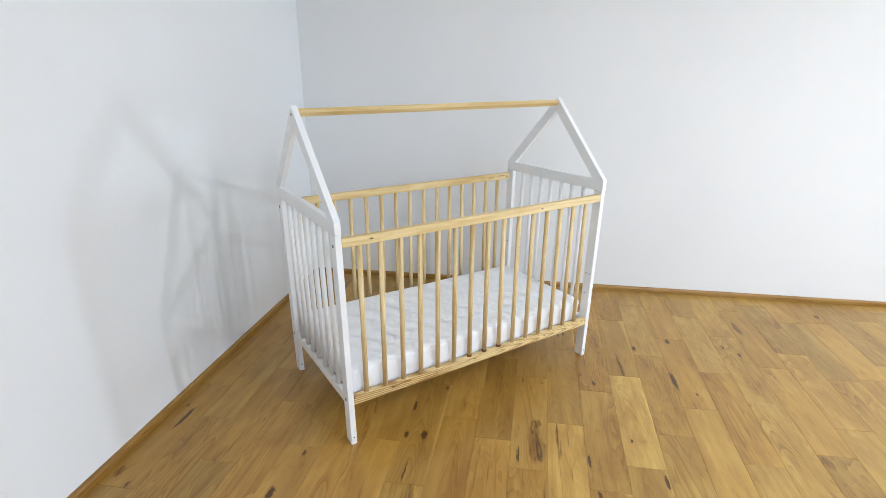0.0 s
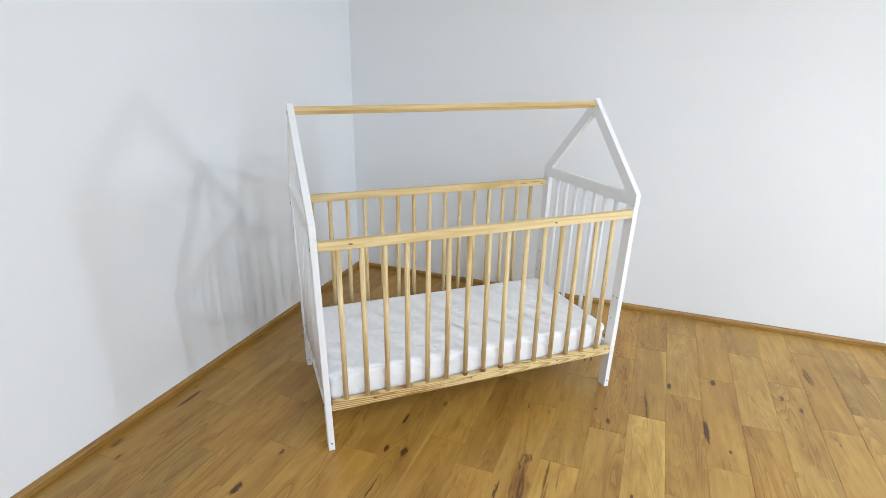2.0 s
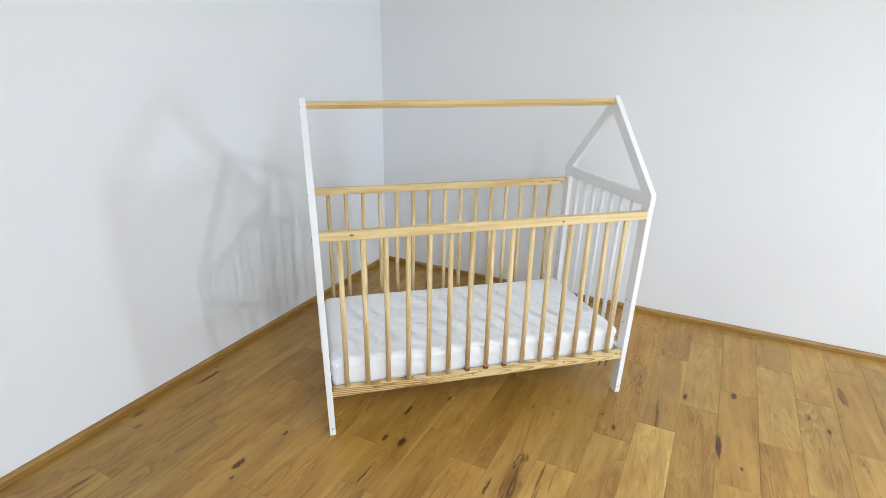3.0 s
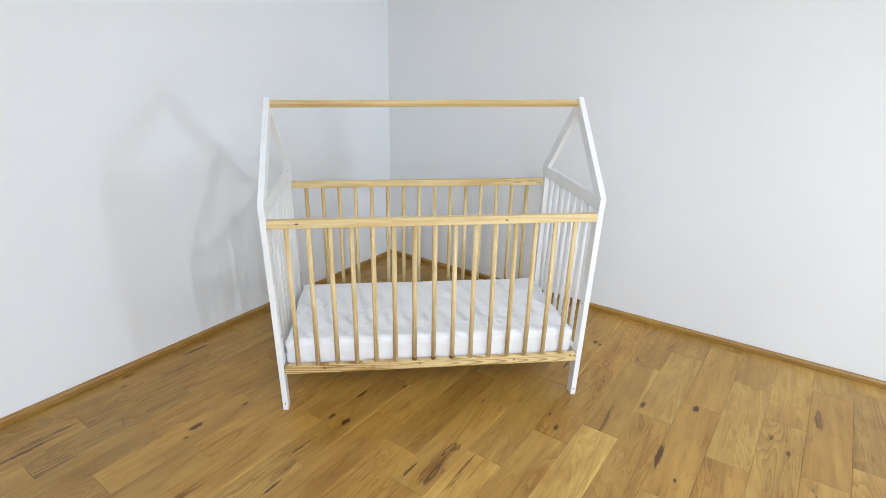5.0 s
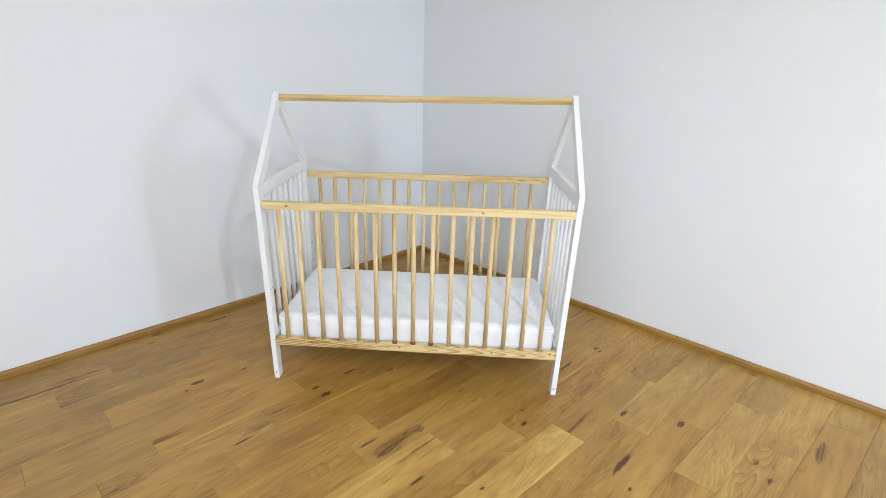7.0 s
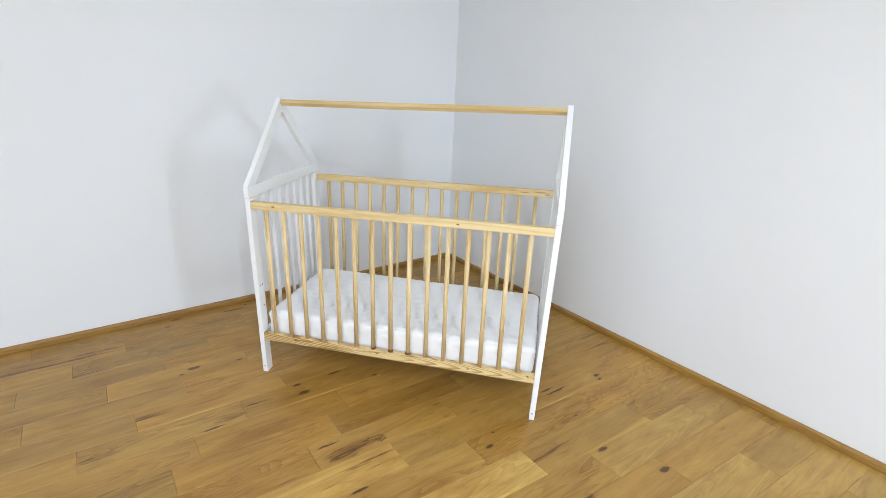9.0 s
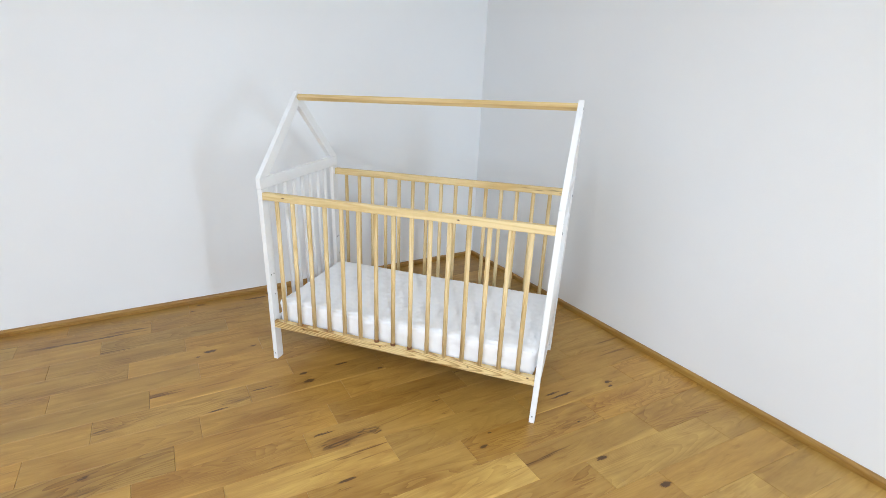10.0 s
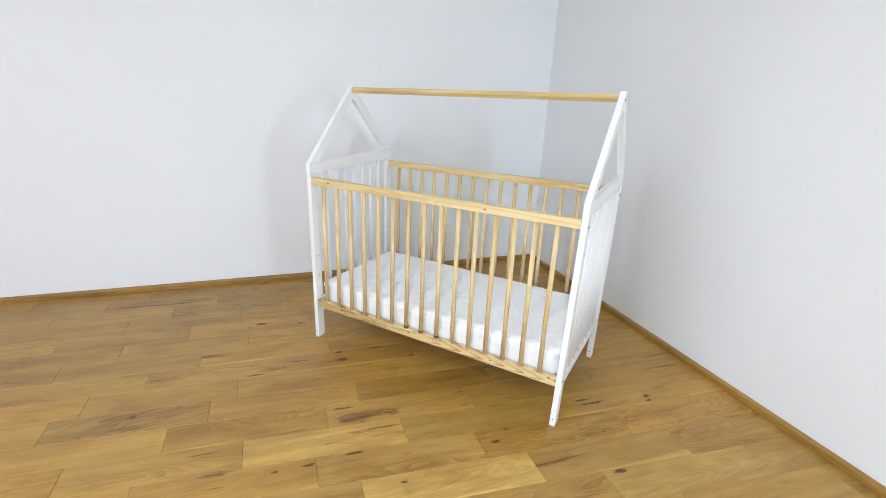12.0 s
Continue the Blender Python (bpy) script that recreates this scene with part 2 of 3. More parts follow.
    gate = ramp(nt, noise_tex(nt, vec3, 5.0, 2, 0.5), [(0.5, (0, 0, 0)), (0.62, (1, 1, 1))])
    fleck = math_node(nt, "MULTIPLY", math_node(nt, "MULTIPLY", fleck, gate), ramp(nt, third, [(0.3, (0.25, 0.25, 0.25)), (0.75, (1, 1, 1))]))
    col = mix(nt, "MULTIPLY", fleck, col, (0.34, 0.23, 0.13))
    if by_board:
        side = math_node(nt, "ADD", sep.outputs["X"], math_node(nt, "MULTIPLY", math_node(nt, "SUBTRACT", noise_tex(nt, vec2, 22.0, 3, 0.6), 0.5), 0.03))
        sap = math_node(nt, "MULTIPLY", ramp(nt, side, [(0.056, (0, 0, 0)), (0.064, (1, 1, 1))]), ramp(nt, third, [(0.55, (0, 0, 0)), (0.7, (1, 1, 1))]))
        sap = math_node(nt, "MULTIPLY", sap, ramp(nt, noise_tex(nt, vec3, 6.0, 2, 0.5), [(0.46, (0, 0, 0)), (0.6, (1, 1, 1))]))
        col = mix(nt, "MULTIPLY", sap, col, (1.3, 1.38, 1.6))
        col = mix(nt, "MULTIPLY", 1.0, col, node(nt, "ShaderNodeObjectInfo").outputs["Color"])
    else:
        col = mix(nt, "MULTIPLY", 1.0, col, (0.88, 0.83, 0.8))
    pos = node(nt, "ShaderNodeNewGeometry").outputs["Position"]
    for spots, draw_out, fine, ragged, least, sharp, halo in (
        (knots, 0.3, 120.0, 1.5, 0.46, 0.18, 0.85),
        ([p for p in streaks if p[2] < 0.011], 0.05, 150.0, 2.0, 0.42, 0.16, 0.7),
        ([p for p in streaks if p[2] > 0.011], 0.2, 55.0, 0.9, 0.16, 0.22, 0.65),
    ):
        if not spots:
            continue
        dark = knot_mask(nt, pos, spots, (0.01, 0.03), 40.0)
        squash = nt.nodes.new("ShaderNodeVectorMath")
        squash.operation = "MULTIPLY"
        nt.links.new(pos, squash.inputs[0])
        squash.inputs[1].default_value = (1.0, draw_out, 1.0)
        rag = math_node(nt, "MULTIPLY", math_node(nt, "SUBTRACT", noise_tex(nt, squash.outputs[0], fine, 4, 0.65), 0.5), ragged)
        core = math_node(nt, "MULTIPLY", ramp(nt, math_node(nt, "ADD", dark, rag), [(least, (0, 0, 0)), (least + sharp, (1, 1, 1))]), math_node(nt, "MULTIPLY", dark, 2.4, True))
        if fine < 100:
            # a swirl of thin dark lines round a grown-over knot
            turn = math_node(nt, "FRACT", math_node(nt, "MULTIPLY", noise_tex(nt, squash.outputs[0], 22.0, 2, 0.45, 1.0), 6.0))
            core = math_node(nt, "MULTIPLY", core, ramp(nt, turn, [(0.0, (0.25, 0.25, 0.25)), (0.45, (0.12, 0.12, 0.12)), (0.8, (1, 1, 1)), (1.0, (0.3, 0.3, 0.3))]))
        stain = math_node(nt, "MULTIPLY", math_node(nt, "ADD", math_node(nt, "MULTIPLY", rag, 0.5), dark, True), halo)
        stain = math_node(nt, "MULTIPLY", stain, math_node(nt, "MULTIPLY", dark, 4.0, True))
        col = mix(nt, "MULTIPLY", stain, col, (0.58, 0.4, 0.22))
        col = mix(nt, "MIX", math_node(nt, "MULTIPLY", core, 0.92), col, (0.07, 0.027, 0.007))
    nt.links.new(col, b.inputs["Base Color"])
    nt.links.new(ramp(nt, pores, [(0.3, (0.44, 0.44, 0.44)), (0.7, (0.31, 0.31, 0.31))]), b.inputs["Roughness"])
    bump(nt, b, g, 0.15, 0.0005)
    return m


PINE_X = pine("pine_along", 0, (0.76, 0.585, 0.3), (0.62, 0.43, 0.175), 0.2)
PINE_FRONT = pine("pine_front_rail", 0, (0.82, 0.655, 0.36), (0.68, 0.5, 0.23), 0.2, 30.0, ((-0.4925, 0.785, 0.008, 0.003, 1.0), (0.2685, 0.792, 0.006, 0.003, 1.0)))
PINE_BACK = pine("pine_back_rail", 0, (0.76, 0.585, 0.3), (0.62, 0.43, 0.175), 0.2, 38.0, ((0.545, 0.812, 0.03, 0.003, 0.55), (0.47, 0.806, 0.022, 0.003, 0.5), (0.575, 0.803, 0.012, 0.004, 0.5), (0.41, 0.812, 0.02, 0.002, 0.4)))
PINE_Z = pine("pine_upright", 2, (0.82, 0.65, 0.37), (0.6, 0.42, 0.18), 0.2, 70.0)
PINE_STREAK = pine("pine_streaked", 0, (0.8, 0.62, 0.31), (0.33, 0.16, 0.035), 0.04, 20.0, ((-0.585, 0.197, 0.005, 0.004, 1.0), (-0.43, 0.189, 0.006, 0.003, 1.0), (-0.05, 0.19, 0.005, 0.003, 0.9), (0.34, 0.188, 0.005, 0.003, 0.9), (0.58, 0.198, 0.005, 0.003, 1.0)), 2.2)
OAK = oak("oiled_oak", KNOTS_WEST + KNOTS_ROOM, STREAKS_WEST + STREAKS_ROOM, 1, True)
OAK_TRIM = oak("oak_trim", (), (), 0, False)


def cloth(name):
    """A white knitted cover with a fine weave."""
    m, nt, b = mat(name, 0.95)
    tc = node(nt, "ShaderNodeTexCoord").outputs["Object"]
    nt.links.new(ramp(nt, noise_tex(nt, tc, 7.0, 3), [(0.3, (0.92, 0.922, 0.94)), (0.7, (0.95, 0.952, 0.965))]), b.inputs["Base Color"])
    b.inputs["Sheen Weight"].default_value = 0.15
    h = math_node(nt, "ADD", math_node(nt, "MULTIPLY", noise_tex(nt, tc, 420.0, 2, 0.6), 0.4), noise_tex(nt, tc, 70.0, 4, 0.6))
    bump(nt, b, h, 0.2, 0.002)
    return m


def plain(name, colour, rough, metal=0.0):
    m, nt, b = mat(name, rough)
    tc = node(nt, "ShaderNodeTexCoord").outputs["Object"]
    nt.links.new(ramp(nt, noise_tex(nt, tc, 60.0, 3), [(0.3, tuple(c * 0.8 for c in colour)), (0.7, colour)]), b.inputs["Base Color"])
    b.inputs["Metallic"].default_value = metal
    return m


FABRIC = cloth("mattress_cover")
STEEL = plain("bolt_steel", (0.25, 0.25, 0.26), 0.4, 1.0)
HOLE = plain("hole_shade", (0.05, 0.045, 0.04), 0.9)
COLLAR = plain("collar_brown", (0.2, 0.085, 0.03), 0.5)

# ---- building ----


def box(bm, x0, x1, y0, y1, z0, z1):
    v = bmesh.ops.create_cube(bm, size=1.0)["verts"]
    for p in v:
        p.co = Vector(((x0 + x1) / 2 + p.co.x * (x1 - x0), (y0 + y1) / 2 + p.co.y * (y1 - y0), (z0 + z1) / 2 + p.co.z * (z1 - z0)))
    return v


def soften(bm, width, segments=2):
    bmesh.ops.bevel(bm, geom=list(bm.edges), offset=width, segments=segments, profile=0.6, affect="EDGES")


def mesh_of(name, bm, material, smooth=False):
    me = bpy.data.meshes.new(name)
    bmesh.ops.recalc_face_normals(bm, faces=list(bm.faces))
    bm.to_mesh(me)
    bm.free()
    me.materials.append(material)
    if smooth:
        me.polygons.foreach_set("use_smooth", [True] * len(me.polygons))
    return me


def part(name, bm, material, parent, label="", smooth=False, at=None):
    me = bm if isinstance(bm, bpy.types.Mesh) else mesh_of(name, bm, material, smooth)
    ob = new(name, me)
    ob.parent = parent
    if at is not None:
        ob.matrix_local = at
    return tagged(ob, label)


def soft_box(x0, x1, y0, y1, z0, z1, width=0.002, segments=2):
    bm = bmesh.new()
    box(bm, x0, x1, y0, y1, z0, z1)
    soften(bm, width, segments)
    return bm


# ---- room ----
CORNER = Vector((-1.406, 3.03, 0))
WEST_DIR = Vector((0.0359, -1.0, 0)).normalized()
NORTH_DIR = Vector((1.0, 0.0226, 0)).normalized()
LONG_W, LONG_N, THICK = 4.84, 6.91, 0.2


def along_wall(direction, inward):
    """A frame at the room's corner: x along the wall, y into the room."""
    z = Vector((0, 0, 1))
    m = Matrix((direction, inward, z)).transposed().to_4x4()
    m.translation = CORNER
    return m


WEST = along_wall(WEST_DIR, Vector((-WEST_DIR.y, WEST_DIR.x, 0)))
NORTH = along_wall(NORTH_DIR, Vector((NORTH_DIR.y, -NORTH_DIR.x, 0)))
for name, m, length, start, word in (("wall_west", WEST, LONG_W, -THICK, "beside"), ("wall_north", NORTH, LONG_N, 0.0, "behind")):
    bm = bmesh.new()
    box(bm, start, length, -THICK, 0, -0.03, CEIL)
    wall = new(name, mesh_of(name, bm, WALL))
    wall.matrix_world = m
    tagged(wall, "plain matt white painted wall " + word + " the crib", "wall", kind="structure")


def pierced_wall(name, axis, at, outward, lo, hi, w0, w1, z0, z1):
    """An unseen wall square to the axis, its window opening set to shape light."""
    bm = bmesh.new()
    # the east wall is made deeper so its reveal cuts the light southwards
    a, b = sorted((at, at + outward * (0.3 if axis == 0 else THICK)))
    for u0, u1, v0, v1 in ((lo, w0, -0.03, CEIL), (w1, hi, -0.03, CEIL), (w0, w1, -0.03, z0), (w0, w1, z1, CEIL)):
        if axis == 0:
            box(bm, a, b, u0, u1, v0, v1)
        else:
            box(bm, u0, u1, a, b, v0, v1)
    return tagged(new(name, mesh_of(name, bm, WALL)), "plain white unseen wall, its window opening set to shape the light", "wall", kind="structure")


pierced_wall("wall_east", 0, EAST, 1, SOUTH, 3.4, 2.565, 3.115, 0.11, 1.61)
pierced_wall("wall_south", 1, SOUTH, -1, -1.3, EAST + THICK, 1.0, 4.0, 1.0, 2.4)
bm = bmesh.new()
box(bm, -1.75, EAST + 0.3, SOUTH - THICK, 3.4, CEIL + 0.004, CEIL + 0.15)
tagged(new("ceiling", mesh_of("ceiling", bm, CEILING)), "plain white ceiling", "ceiling", kind="structure")


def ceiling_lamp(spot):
    """An unseen surface lamp in an assumed plain round housing, its light below it."""
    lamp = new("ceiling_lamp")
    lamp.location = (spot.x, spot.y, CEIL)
    tagged(lamp, "unseen ceiling lamp with an assumed plain round white housing", "lamp", "ceiling lamps")
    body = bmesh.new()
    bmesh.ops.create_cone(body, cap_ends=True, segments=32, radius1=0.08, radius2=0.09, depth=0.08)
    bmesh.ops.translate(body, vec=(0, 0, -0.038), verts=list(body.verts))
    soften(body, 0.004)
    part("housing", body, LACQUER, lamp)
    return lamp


def skirting(name, m, length):
    """An oak baseboard with a rounded top edge."""
    prof = [(0.0, 0.0005), (0.017, 0.0005), (0.017, 0.021), (0.0158, 0.025), (0.012, 0.0295), (0.006, 0.0315), (0.0, 0.032)]
    bm = bmesh.new()
    rings = []
    for x in (0.017 if m is NORTH else 0.0, length):
        rings.append([bm.verts.new((x, y, z)) for y, z in prof])
    n = len(prof)
    for i in range(n):
        bm.faces.new((rings[0][i], rings[0][(i + 1) % n], rings[1][(i + 1) % n], rings[1][i]))
    bm.faces.new(rings[0])
    bm.faces.new(rings[1])
    ob = new(name, mesh_of(name, bm, OAK_TRIM))
    ob.matrix_world = m
    return tagged(ob, "low oak skirting board along the wall", "baseboard", kind="structure")


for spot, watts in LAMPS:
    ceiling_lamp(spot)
skirting("baseboard_west", WEST, LONG_W - 0.205)
skirting("baseboard_north", NORTH, LONG_N - 0.305)

# ---- crib ----
LENGTH, WIDTH, POST_T, POST_D = 1.236, 0.634, 0.0218, 0.044
HX, HY = LENGTH / 2, WIDTH / 2
POST_TOP, GABLE_TOP, APEX = 0.825, 0.8717, 1.2102
CENTRE = pose(-0.567, 1.385, 0, 0, 0, 41.63) @ pose(0.613, 0.297, 0)
SPLAY, GABLE_SPLAY = 0.0142, 0.0187  # the ends lean outwards a little, the gables more


def lean(z):
    return SPLAY * min(z, POST_TOP) + GABLE_SPLAY * max(z - POST_TOP, 0)


def fit_view(p):
    """Skews the crib to fit the camera's view: sheared sideways, higher at one end."""
    x, y, z = p
    free = max(0.0, min(1.0, x / 0.6)) * max(0.0, 1 - z / POST_TOP)
    return Vector((x + 0.0018 - 0.0356 * y + 0.0163 * y * free + 0.0052 * y * z, y + 0.0012 * z, z * (1 + 0.0157 * x + 0.0231 * y)))


def stand(bm, sx=0):
    """Lean the end parts outwards, then skew the part to fit the camera's view."""
    for v in bm.verts:
        v.co.x += sx * lean(v.co.z)
        v.co = fit_view(v.co)
    return bm


def rod(radius, z0, z1, sides=16, x=0.0, y=0.0, rounded=0.0):
    """An upright dowel."""
    bm = bmesh.new()
    bmesh.ops.create_cone(bm, cap_ends=True, segments=sides, radius1=radius, radius2=radius, depth=z1 - z0)
    bmesh.ops.translate(bm, vec=(x, y, (z0 + z1) / 2), verts=list(bm.verts))
    if rounded:
        rims = [e for e in bm.edges if abs(e.verts[0].co.z - e.verts[1].co.z) < 1e-6]
        bmesh.ops.bevel(bm, geom=rims, offset=rounded, segments=2, profile=0.6, affect="EDGES")
    return bm


def disc(parent, name, x, y, z, axis, radius, material, depth=0.003):
    """A small bolt head in a face, or a hole's shade painted as a dark disc."""
    bm = rod(radius, -depth / 2, depth / 2, 12)
    turn = {"x": (0, 90, 0), "y": (90, 0, 0)}[axis]
    at = fit_view((x, y, z))
    return part(name, bm, material, parent, at=pose(at.x, at.y, at.z, *turn))


def build_crib():
    crib = new("house_crib")
    crib.matrix_world = CENTRE
    tagged(crib, "white and natural pine house-frame baby crib on oak floor", "crib")
    inner = HX - POST_T
    for sx in (-1, 1):
        xo, xi = sx * HX, sx * inner
        x0, x1 = sorted((xo, xi))
        for sy in (-1, 1):
            y0, y1 = sorted((sy * HY, sy * (HY - POST_D)))
            post = part("post", stand(soft_box(x0, x1, y0, y1, 0.0, POST_TOP - 0.0012), sx), LACQUER, crib, "white lacquered upright post")
            yc = (y0 + y1) / 2
            for z in (0.785, 0.19):
                disc(post, "bolt", xo + sx * lean(z), yc, z, "x", 0.0058, STEEL)
            for dy, z in ((-0.009, 0.43), (0.009, 0.43), (0.006, 0.33)):
                disc(post, "dowel_hole", xi + sx * lean(z), yc + dy, z, "x", 0.0028, HOLE, 0.001)
            disc(post, "dowel_hole", xo - sx * POST_T / 2, sy * HY, 0.03, "y", 0.0028, HOLE, 0.001)
            if sy > 0:
                disc(post, "dowel_hole", xo - sx * POST_T / 2, HY - POST_D, 0.03, "y", 0.0028, HOLE, 0.001)
        part("gable_rail", stand(soft_box(x0, x1, -HY - 0.002, HY + 0.002, POST_TOP, GABLE_TOP, 0.0015), sx), LACQUER, crib, "white gable cross rail")
        part("end_rail", stand(soft_box(x0 + 0.001, x1 - 0.001, -HY + POST_D, HY - POST_D, 0.168, 0.205), sx), LACQUER, crib, "white lower end rail")
        slope = (APEX - GABLE_TOP) / (HY + 0.002)
        run, rise = 0.043 * math.hypot(1, slope) / slope, 0.043 * math.hypot(1, slope)
        for sy in (-1, 1):
            bm = bmesh.new()
            prof = [(sy * (HY + 0.002), GABLE_TOP + 0.0006), (sy * 0.0004, APEX), (sy * 0.0004, APEX - rise), (sy * (HY + 0.002 - run), GABLE_TOP + 0.0006)]
            a = [bm.verts.new((x0, y, z)) for y, z in prof]
            b = [bm.verts.new((x1, y, z)) for y, z in prof]
            for i in range(4):
                bm.faces.new((a[i], a[(i + 1) % 4], b[(i + 1) % 4], b[i]))
            bm.faces.new(a)
            bm.faces.new(b)
            bmesh.ops.recalc_face_normals(bm, faces=list(bm.faces))
            soften(bm, 0.001, 2)
            part("rafter", stand(bm, sx), LACQUER, crib, "white sloping gable rafter")
        disc(crib, "bolt", xo + sx * lean(APEX - 0.03), 0.0, APEX - 0.03, "x", 0.005, STEEL)
    gap = (WIDTH - 2 * POST_D) / 8
    for sx in (-1, 1):
        for k in range(7):
            slat = rod(0.009, 0.203, POST_TOP + 0.002, 20, sx * (HX - POST_T / 2), -HY + POST_D + gap * (k + 1))
            part("end_slat", stand(slat, sx), LACQUER, crib, smooth=True)
    yr = HY - 0.013
    for sy in (-1, 1):
        long = inner + lean(0.795)
        part("top_rail", stand(soft_box(-long, long, sy * yr - 0.0125, sy * yr + 0.0125, 0.7792, 0.8112, 0.004, 3)), PINE_FRONT if sy < 0 else PINE_BACK, crib, "natural pine top rail with small knots")
        low = inner + lean(0.187)
        part("bottom_rail", stand(soft_box(-low, low, sy * yr - 0.012, sy * yr + 0.012, 0.1696, 0.2045, 0.003, 3)), PINE_STREAK, crib, "natural pine bottom rail with dark grain streaks")
    for sy in (-1, 1):
        for k in range(15):
            x = -0.5438 + 0.0766 * k
            s = part("spindle", stand(rod(0.0092, 0.2, 0.782, 20, x, sy * yr)), PINE_Z, crib, smooth=True)
            if sy < 0 and k in (6, 7, 8):
                part("collar", stand(rod(0.0106, 0.2045, 0.217, 16, x, sy * yr, 0.002)), COLLAR, s, "brown collar", smooth=True)
    # a square batten set on edge under the gable peaks
    bm = soft_box(-inner - lean(1.185), inner + lean(1.185), -0.0105, 0.0105, -0.0105, 0.0105, 0.002, 3)
    bmesh.ops.rotate(bm, cent=(0, 0, 0), matrix=Matrix.Rotation(radians(45), 3, "X"), verts=list(bm.verts))
    bmesh.ops.translate(bm, vec=(0, 0, 1.1854), verts=list(bm.verts))
    part("ridge_beam", stand(bm), PINE_X, crib, "natural pine ridge batten set on edge")
    for k in range(9):
        x = -0.52 + 0.13 * k
        part("base_slat", stand(soft_box(x - 0.03, x + 0.03, -yr + 0.0125, yr - 0.0125, 0.164, 0.1772)), PINE_X, crib)
    return crib


def build_mattress():
    """A foam mattress in a cover quilted in small wavy cells."""
    hx, hy, z0, z1, r = 0.592, 0.281, 0.178, 0.2985, 0.026
    nx, ny, nz = 190, 92, 16

    def place(u, v, w):
        p = Vector((u * hx, v * hy, z0 + (z1 - z0) * (w + 1) / 2))
        c = Vector((max(-hx + r, min(hx - r, p.x)), max(-hy + r, min(hy - r, p.y)), max(z0 + r, min(z1 - r, p.z))))
        d = p - c
        n = d.normalized() if d.length > 1e-6 else Vector((0, 0, 0))
        q = c + n * r if d.length > 1e-6 else p
        sag = 0.0025 * noise.noise(q * 5)
        if w > 0.99:
            bend = 0.009 * math.sin(q.y * 95 + 2 * noise.noise(q * 6)) + 0.006 * noise.noise(q * 11)
            cell = abs(math.sin((q.x + bend) * 88)) ** 0.7 * (0.5 + 0.5 * abs(math.sin((q.y + 0.4 * bend) * 70)))
            q = q + n * (0.0026 * cell - 0.002)
        elif w > -0.9:
            q = q + n * (0.004 * noise.noise(Vector((q.x * 13, q.y * 13, q.z * 24))) + 0.0022 * noise.noise(q * 38))
        return fit_view(q + n * sag)

    def grid(bm, sheets):
        seen = {}

        def vert(i, j, k):
            if (i, j, k) not in seen:
                seen[(i, j, k)] = bm.verts.new(place(2 * i / nx - 1, 2 * j / ny - 1, 2 * k / nz - 1))
            return seen[(i, j, k)]

        for corners in sheets:
            bm.faces.new([vert(*c) for c in corners])
        return bm

    mattress = new("mattress")
    mattress.matrix_world = CENTRE
    tagged(mattress, "white quilted foam crib mattress lying in the crib", "mattress")
    flat = [(i, j) for i in range(nx) for j in range(ny)]
    top = [((i, j, nz), (i + 1, j, nz), (i + 1, j + 1, nz), (i, j + 1, nz)) for i, j in flat]
    rim = [((i, j, 0), (i, j + 1, 0), (i + 1, j + 1, 0), (i + 1, j, 0)) for i, j in flat]
    rim += [((i, j, k), (i + 1, j, k), (i + 1, j, k + 1), (i, j, k + 1)) for i in range(nx) for k in range(nz) for j in (0, ny)]
    rim += [((i, j, k), (i, j + 1, k), (i, j + 1, k + 1), (i, j, k + 1)) for j in range(ny) for k in range(nz) for i in (0, nx)]
    part("side_border", grid(bmesh.new(), rim), FABRIC, mattress, "plain white side border of the cover", True)
    panel = part("quilted_top", grid(bmesh.new(), top), FABRIC, mattress, "white cover top quilted in small wavy cells", True)
    if panel.data.polygons[len(top) // 2].normal.z < 0:
        panel.data.flip_normals()
    return mattress


build_crib()
build_mattress()

# ---- oak floor ----
# where the boards of each row end; the rows fan out to fit the camera's view
FIRST, SLANT = -11, 0.022
JOINTS = (
    (0.7, 1.24), (0.506, 1.05), (0.869, 1.431), (0.663, 1.215, 1.807), (0.48, 1.014, 1.578), (0.783, 1.341), (0.52, 1.059), (0.868, 1.425),
    (0.685, 1.23), (0.501, 1.039, 1.601), (0.418, 0.948, 1.503, 2.086), (0.823, 1.371, 1.942), (0.549, 1.083, 1.638, 2.224), (0.77, 1.317, 1.884, 2.47),
    (1.448, 2.029, 2.609), (1.641, 2.235, 2.831), (1.833, 2.43), (1.533, 2.13, 2.733), (1.919, 2.516), (1.628, 2.228, 2.864),
)
# boards that stand out: row, a point along it, tone, redness
TONES = (
    (3, 1.74, 1.36, -0.05), (1, 1.36, 1.32, -0.05), (5, 2.13, 0.98, 0.05), (8, 2.55, 0.84, 0.08), (4, 2.53, 1.14, -0.03), (6, 2.43, 1.14, -0.03),
    (7, 2.7, 1.12, 0.0), (7, 2.2, 1.05, -0.01), (4, 1.94, 0.97, 0.03), (-1, 1.22, 0.93, 0.07), (-2, 1.32, 0.9, 0.06), (-1, 1.8, 0.84, 0.04),
    (3, 2.3, 0.9, 0.03), (2, 2.2, 0.95, 0.03), (-3, 0.95, 1.08, -0.02), (0, 1.65, 1.02, 0.0), (2, 1.6, 0.98, 0.0), (-10, 1.5, 0.88, 0.05), (6, 1.83, 0.96, 0.06), (5, 1.66, 1.04, 0.02),
    (1, 0.95, 1.04, 0.0), (2, 1.26, 1.0, 0.03),
)


def row_edge(row, y):
    return -0.0031 + 0.12795 * row + 0.02359 * y + 0.00591 * row * y


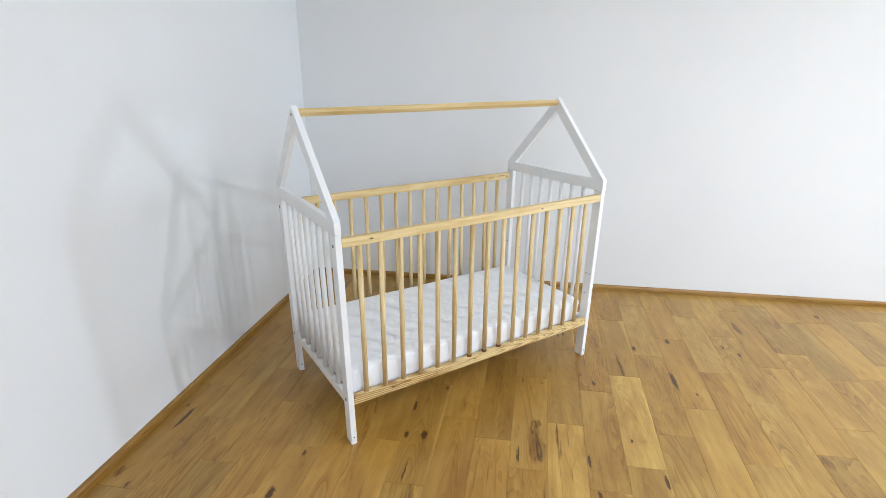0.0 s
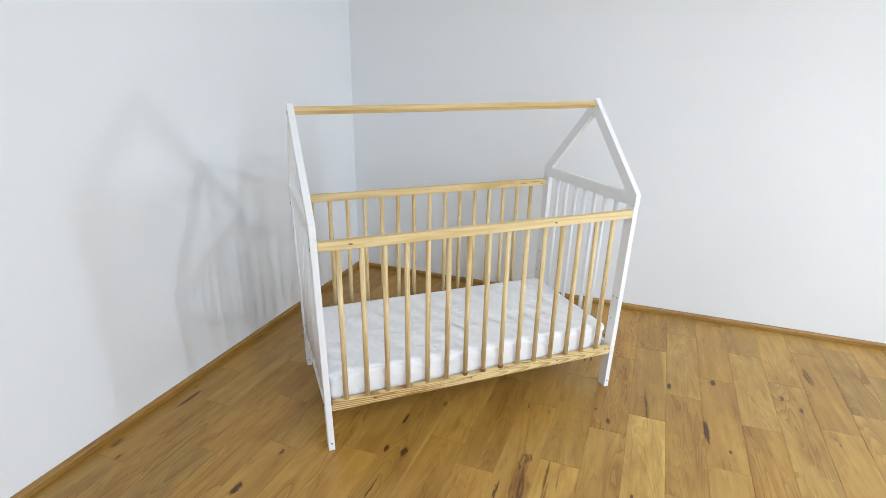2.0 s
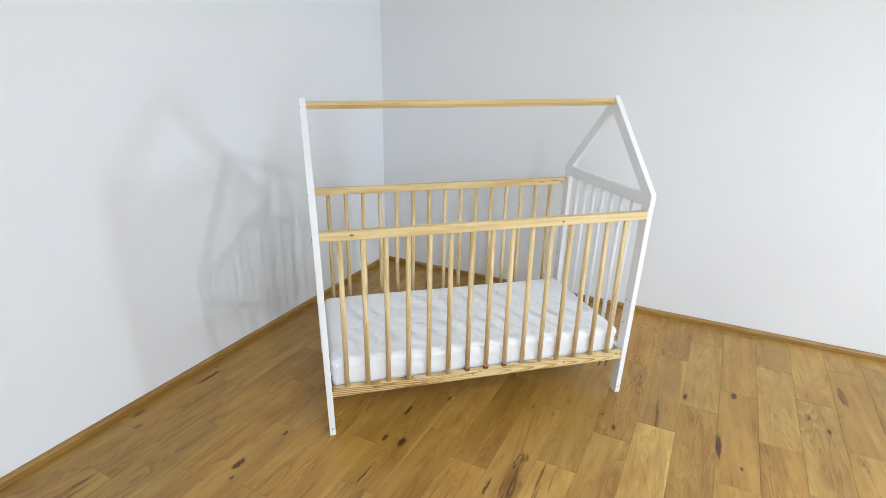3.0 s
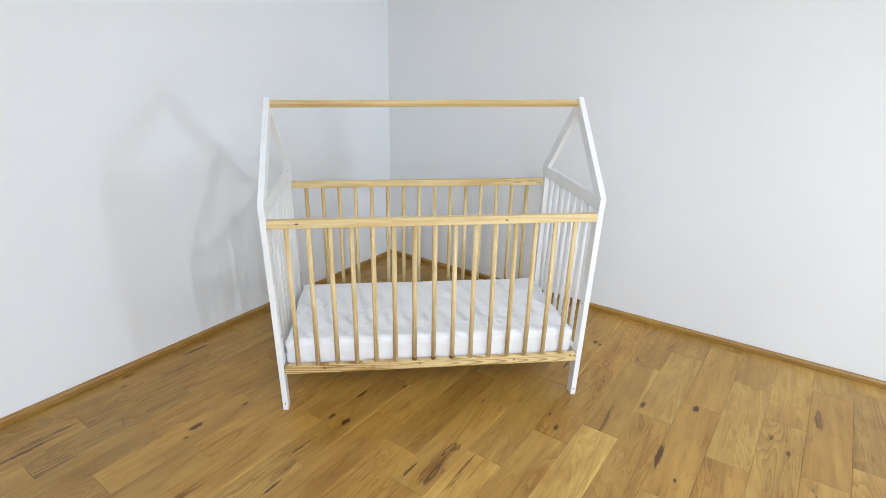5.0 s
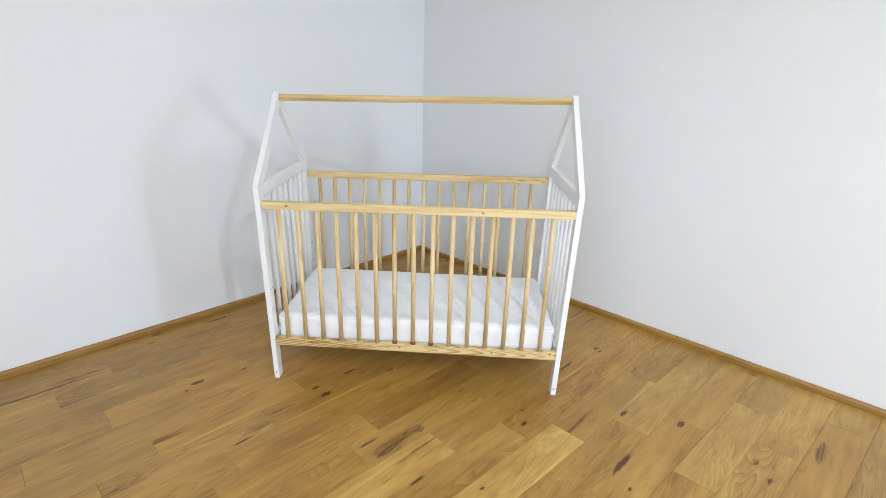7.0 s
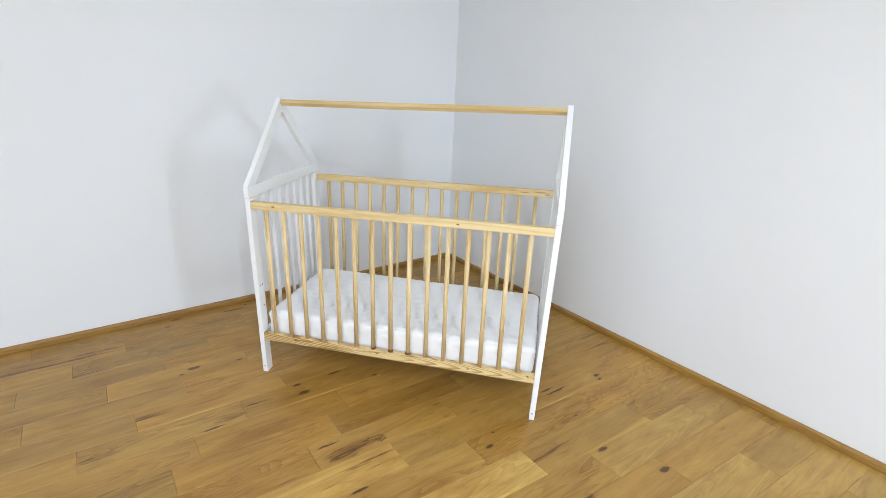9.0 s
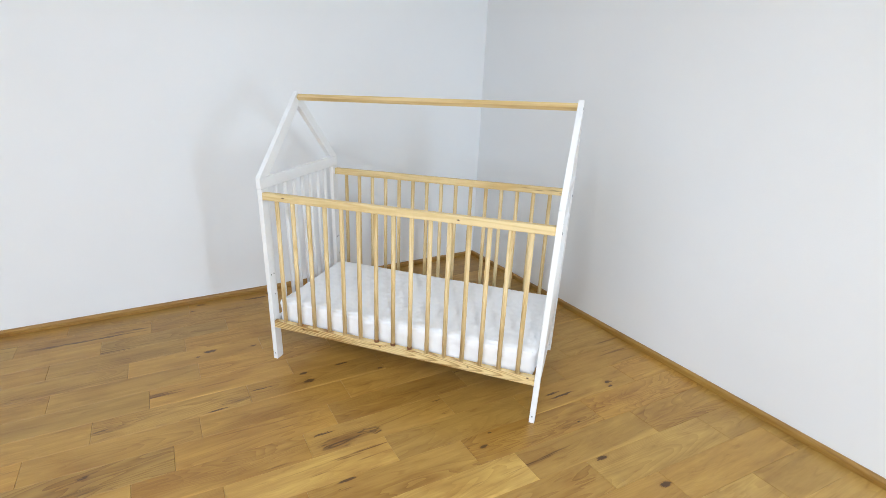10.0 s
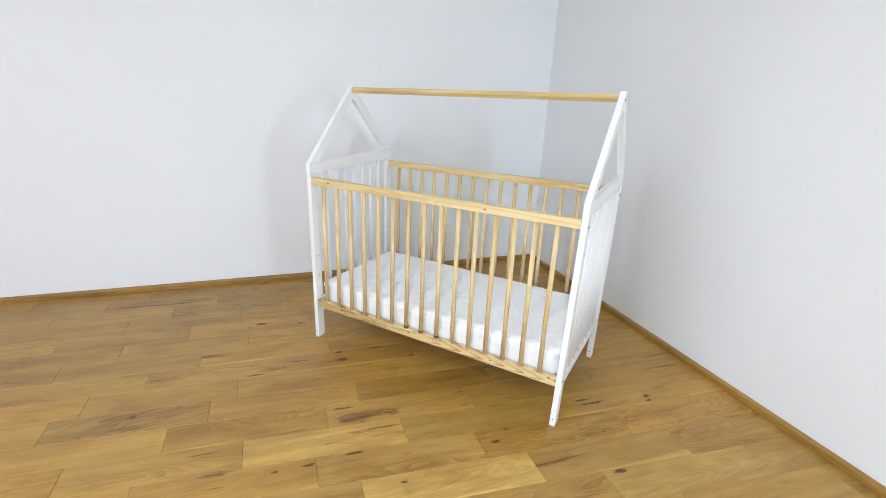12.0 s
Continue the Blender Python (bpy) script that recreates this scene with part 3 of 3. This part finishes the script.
floor_rng = random.Random(5)
bm = bmesh.new()
box(bm, -1.7, EAST + 0.3, SOUTH - THICK, 3.4, -0.06, -0.0145)
floor = new("floor", mesh_of("floor", bm, OAK_TRIM))
tagged(floor, "oiled knotty oak plank floor", "floor", kind="structure")


def plank_verts(row, a, b, cx, cy):
    """One board between its two ends, with eased edges, about its own middle."""
    v = []
    for z, inset, butt in ((-0.014, 0.0001, 0.0003), (-0.001, 0.0001, 0.0003), (0.0, 0.0008, 0.0014)):
        for side, end, sx, sy in ((0, a, 1, 1), (1, a, -1, 1), (1, b, -1, -1), (0, b, 1, -1)):
            y = end + (side - 0.5) * 0.135 * SLANT + sy * butt
            v.append((row_edge(row + side, y) + sx * inset - cx, y - cy, z))
    f = [(8, 9, 10, 11)]
    for k in (0, 4):
        f += [(k + i, k + (i + 1) % 4, k + 4 + (i + 1) % 4, k + 4 + i) for i in range(4)]
    return v, f


rest_v, rest_f = [], []
NORTH_END = 3.14
for i in range(55):
    row = FIRST + i
    ends = list(JOINTS[i]) if i < len(JOINTS) else [floor_rng.uniform(1.5, 2.0)]
    while ends[0] - 0.55 > SOUTH:
        ends.insert(0, ends[0] - 0.545)
    while ends[-1] + 0.6 < NORTH_END:
        ends.append(ends[-1] + 0.585)
    ends = [SOUTH] + [y for y in ends if SOUTH + 0.05 < y < NORTH_END - 0.04] + [NORTH_END]
    for a, b in zip(ends, ends[1:]):
        tone = floor_rng.uniform(0.9, 1.1)
        warm = floor_rng.uniform(-0.03, 0.055)
        cy = (a + b) / 2
        cx = row_edge(row + 0.5, cy)
        for r, y, t, red in TONES:
            if r == row and a < y < b:
                tone, warm = t, red
        if row > 2:  # room boards paler, less golden: own look plus window sheen put into colour
            tone, warm = tone * 1.04, warm - 0.035
        if b > 0.0 and cx < 2.4:
            v, f = plank_verts(row, a, b, cx, cy)
            me = bpy.data.meshes.new("plank")
            me.from_pydata(v, [], f)
            me.materials.append(OAK)
            ob = part("plank", me, OAK, floor, at=pose(cx, cy, 0))
            ob.color = (tone * (1 + warm), tone, tone * (1.02 - 2.2 * warm), 1)
        else:
            v, f = plank_verts(row, a, b, 0, 0)
            n = len(rest_v)
            rest_v += v
            rest_f += [tuple(i + n for i in q) for q in f]
me = bpy.data.meshes.new("far_planks")
me.from_pydata(rest_v, [], rest_f)
me.materials.append(OAK)
far = new("far_planks", me)
far.parent = floor
tagged(far, kind="stuff")
